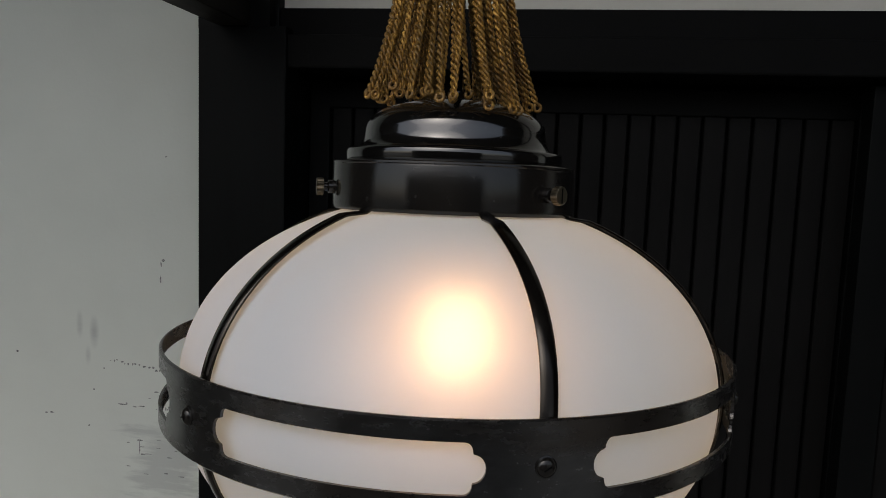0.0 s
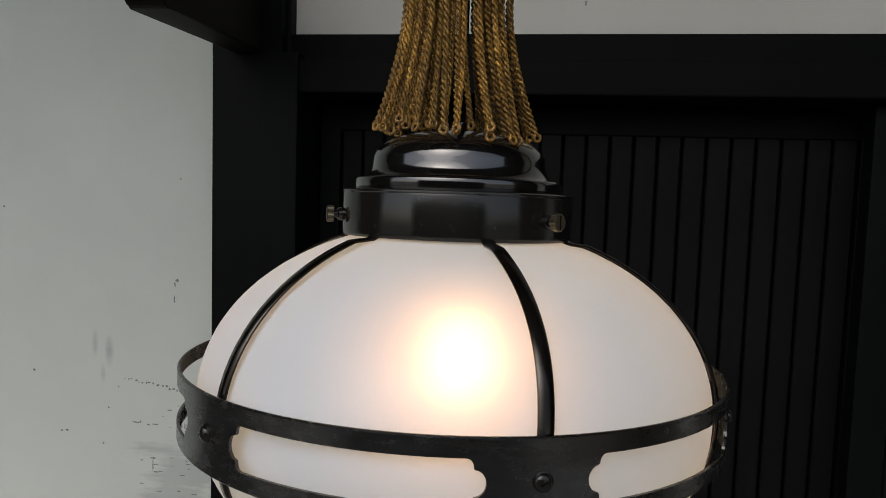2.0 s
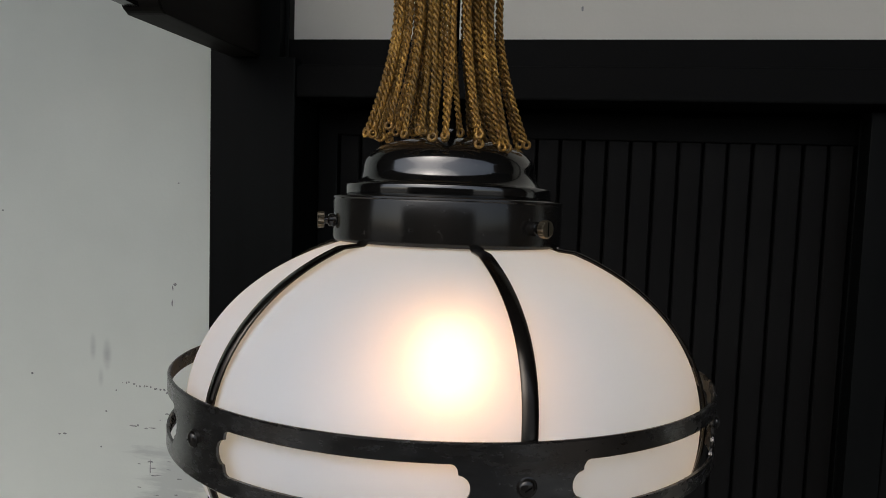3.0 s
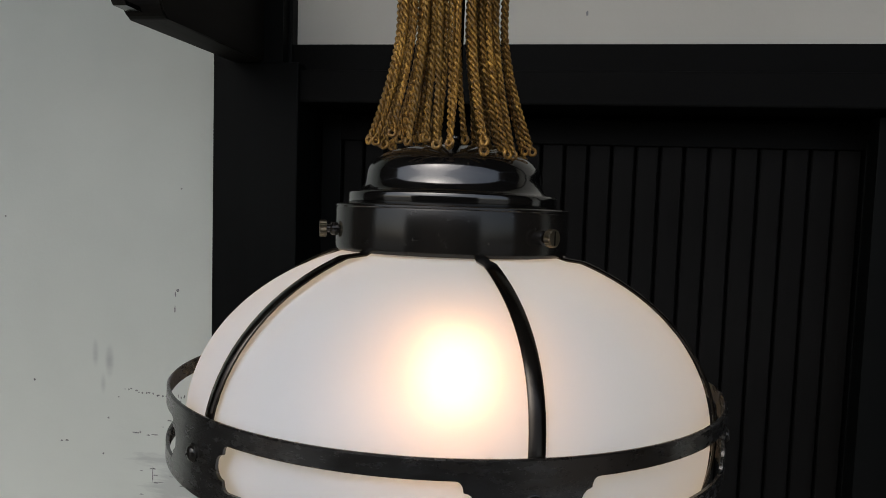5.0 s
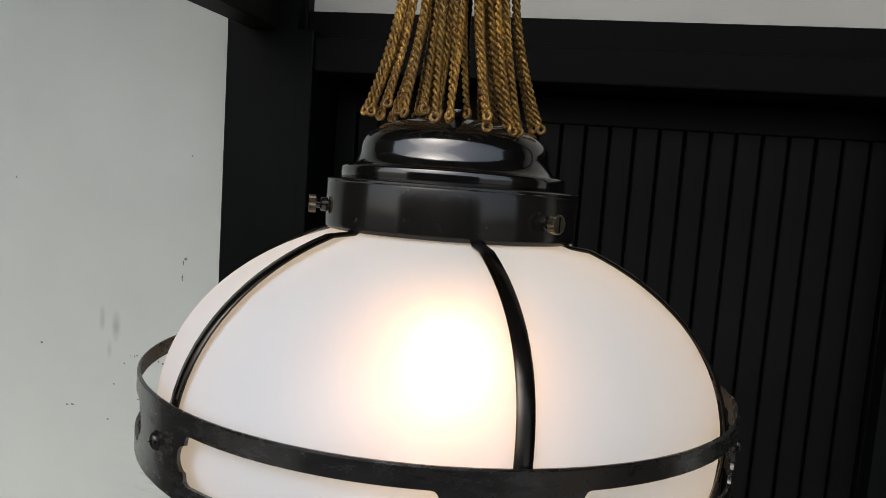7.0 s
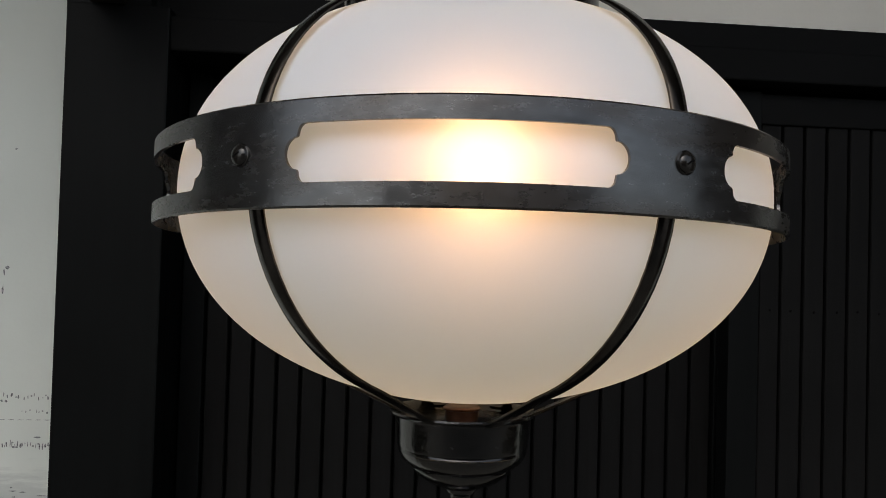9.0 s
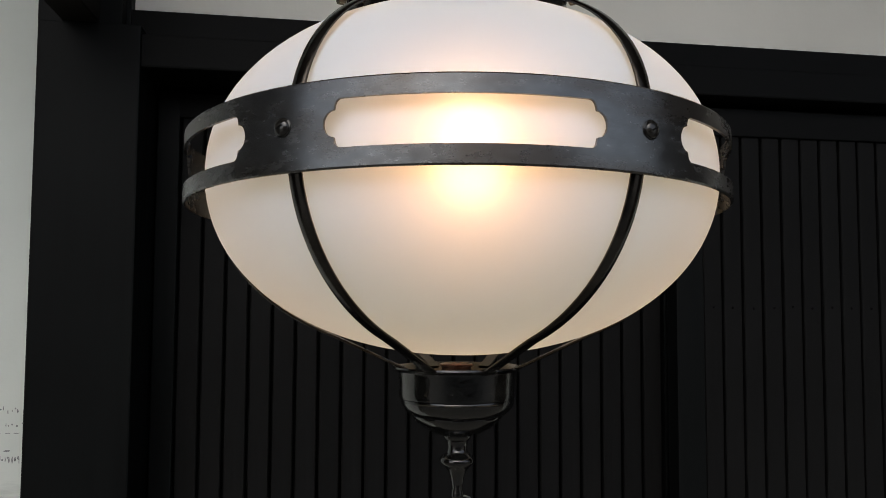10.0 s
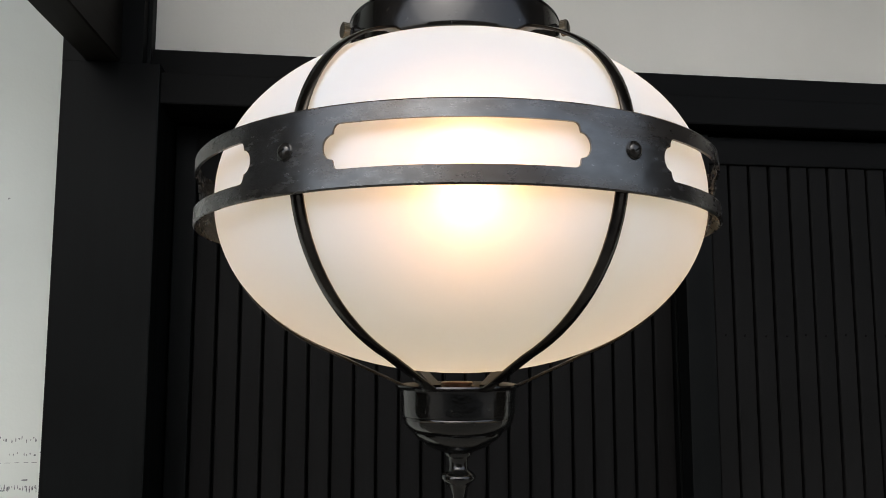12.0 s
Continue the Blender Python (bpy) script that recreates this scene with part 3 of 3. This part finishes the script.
    cup = [(0.0, -0.1150), (0.0325, -0.1150), (0.0345, -0.1120), (0.0362, -0.1100), (0.0372, -0.1098), (0.0374, -0.1108), (0.0362, -0.1118), (0.0346, -0.1126),
           (0.0341, -0.1140), (0.0337, -0.1262), (0.0333, -0.1276), (0.0322, -0.1282), (0.0323, -0.1290), (0.0328, -0.1296), (0.0322, -0.1318), (0.0304, -0.1346),
           (0.0276, -0.1370), (0.0258, -0.1376), (0.0258, -0.1384), (0.0254, -0.1392), (0.0234, -0.1416), (0.0192, -0.1448), (0.0140, -0.1474),
           (0.0092, -0.1488), (0.0080, -0.1494), (0.0078, -0.1508), (0.0070, -0.1516), (0.0062, -0.1528), (0.0055, -0.1550), (0.0055, -0.1572), (0.0064, -0.1594),
           (0.0088, -0.1608), (0.0099, -0.1620), (0.0102, -0.1634), (0.0096, -0.1649), (0.0076, -0.1665), (0.0052, -0.1695), (0.0040, -0.1725), (0.0033, -0.1760),
           (0.0028, -0.1790), (0.0034, -0.1810), (0.0036, -0.1830), (0.0028, -0.1850), (0.0, -0.1858)]
    part("finial", lathe(cup, 96), M_FINIAL, t, "turned glossy black finial cup", 40).location = (0.0006, 0, 0)
    rod = part("inner_rod", lathe([(0.0, -0.1084), (0.0090, -0.1084), (0.0096, -0.1089), (0.0096, -0.1098), (0.0085, -0.1102), (0.0085, -0.117), (0, -0.117)], 32), M_COPPER, t, "", 40)
    hook = [(0.0085 * math.sin(a) + 0.0035, 0.0, -0.1935 + 0.0100 * math.cos(a)) for a in (2 * math.pi * k / 28 for k in range(28))]
    part("pull_ring", sweep(hook, circle(0.00055, 8), closed=True), M_STEEL, t, "thin bright wire ring", 60)

    bulb = [(0.0, -0.019)] + [(0.019 * math.sin(math.pi * k / 16), -0.019 * math.cos(math.pi * k / 16)) for k in range(1, 13)]
    bulb += [(0.0125, 0.016), (0.0125, 0.024), (0.0, 0.024)]
    part("bulb", lathe(bulb, 20), M_BULB, t, "lit warm electric bulb").location = (0.006, -0.010, 0.009)
    part("socket", lathe([(0.0, 0.0), (0.016, 0.0), (0.018, 0.004), (0.018, 0.045), (0.0, 0.045)], 32), M_COLLAR, t, "", 40).location = (0.006, -0.010, 0.0335)
    part("hanging_rod", lathe([(0.0, 0.150), (0.0025, 0.150), (0.0025, TOP - Z0), (0.0, TOP - Z0)], 16), M_GAP, t)
    part("ceiling_rose", lathe([(0.0, TOP - Z0 - 0.03), (0.02, TOP - Z0 - 0.028), (0.05, TOP - Z0 - 0.008), (0.055, TOP - Z0), (0, TOP - Z0)], 48), M_LACQUER, t, "", 40)
    return tagged(t, "lit frosted glass pendant lamp in a blackened metal cage", "lamp")


thumb_head, thumb_stem = knurled_head(), knurled_stem()
lamp = pendant_lamp()


# ---------------------------------------------------------------- the rope tassel
def cord_path(deg, r_top, r_low, z_low, sway):
    """A strand that hangs from the head and flares out over the cap."""
    q = radians(deg)
    out = []
    z_top = 0.335
    n = 96
    for k in range(n + 1):
        u = k / n
        z = z_top + (z_low - z_top) * u
        s = max(0.0, min(1.0, (0.212 - z) / (0.212 - z_low)))
        bell = s ** 1.55
        r = r_top + (r_low - r_top) * bell + (0.0 if z < 0.25 else (z - 0.25) * -0.12)
        b = q + radians(sway) * bell
        out.append(Vector((r * math.sin(b), -r * math.cos(b), z)))
    return out


def cord_mesh(path, size, phase, loop_turn):
    """Two plies twisted round one another, ending in a small curled loop."""
    bm = bmesh.new()
    fine = []
    for a, b in zip(path, path[1:]):
        fine += [a, (a + b) / 2]
    fine.append(path[-1])
    pitch, run = 0.0072, 0.0
    plies = [[], []]
    for i, p in enumerate(fine):
        a, b = fine[max(i - 1, 0)], fine[min(i + 1, len(fine) - 1)]
        t = (b - a).normalized()
        u = Vector((1, 0, 0))
        u = (u - t * u.dot(t)).normalized()
        w = t.cross(u)
        if i:
            run += (p - fine[i - 1]).length
        ang = phase - 2 * math.pi * run / pitch
        for k in (0, 1):
            g = ang + math.pi * k
            plies[k].append(p + (u * math.cos(g) + w * math.sin(g)) * size * 0.62)
    for ply in plies:
        sweep(ply, circle(size * 0.48, 8), bm)
    end = fine[-1]
    down = (fine[-1] - fine[-4]).normalized()
    sidew = Matrix.Rotation(loop_turn, 3, "Z") @ Vector((1, 0, 0))
    sidew = (sidew - down * sidew.dot(down)).normalized()
    rr = size * 1.15
    loop = [end + down * (rr * 0.8 - rr * math.cos(a)) + sidew * rr * math.sin(a) for a in (2 * math.pi * k / 14 for k in range(14))]
    sweep(loop, circle(size * 0.55, 7), bm, closed=True)
    return finish(bm, "cord", M_CORD, 60)


def tassel():
    t = thing("tassel", (-0.0030, 0, Z0))
    r2 = random.Random(21)
    for ring, (count, r_top, r_low, z_base) in enumerate(((22, 0.0290, 0.0462, 0.1440), (17, 0.0235, 0.0405, 0.1432), (14, 0.0160, 0.0290, 0.1458))):
        for k in range(count):
            deg = 360 * (k + 0.5 * ring) / count + r2.uniform(-3.5, 3.5)
            size = r2.uniform(0.00160, 0.00178)
            path = cord_path(deg, r_top + r2.uniform(-0.0012, 0.0012), r_low + r2.uniform(-0.004, 0.0015),
                             z_base - 0.0038 * math.sin(radians(deg)) + r2.uniform(-0.002, 0.0045), r2.uniform(-7, 7))
            part("cord", cord_mesh(path, size, r2.uniform(0, 6.28), r2.uniform(-0.7, 0.7)), M_CORD, t)
    head = [(0.0, 0.318), (0.014, 0.318), (0.024, 0.326), (0.026, 0.345), (0.022, 0.362), (0.010, 0.372), (0.006, 0.374), (0.0, 0.374)]
    part("tassel_head", lathe(head, 40), M_CORD, t, "", 50)
    return tagged(t, "golden brown twisted rope tassel over the lamp cap", "tassel")


tassel()
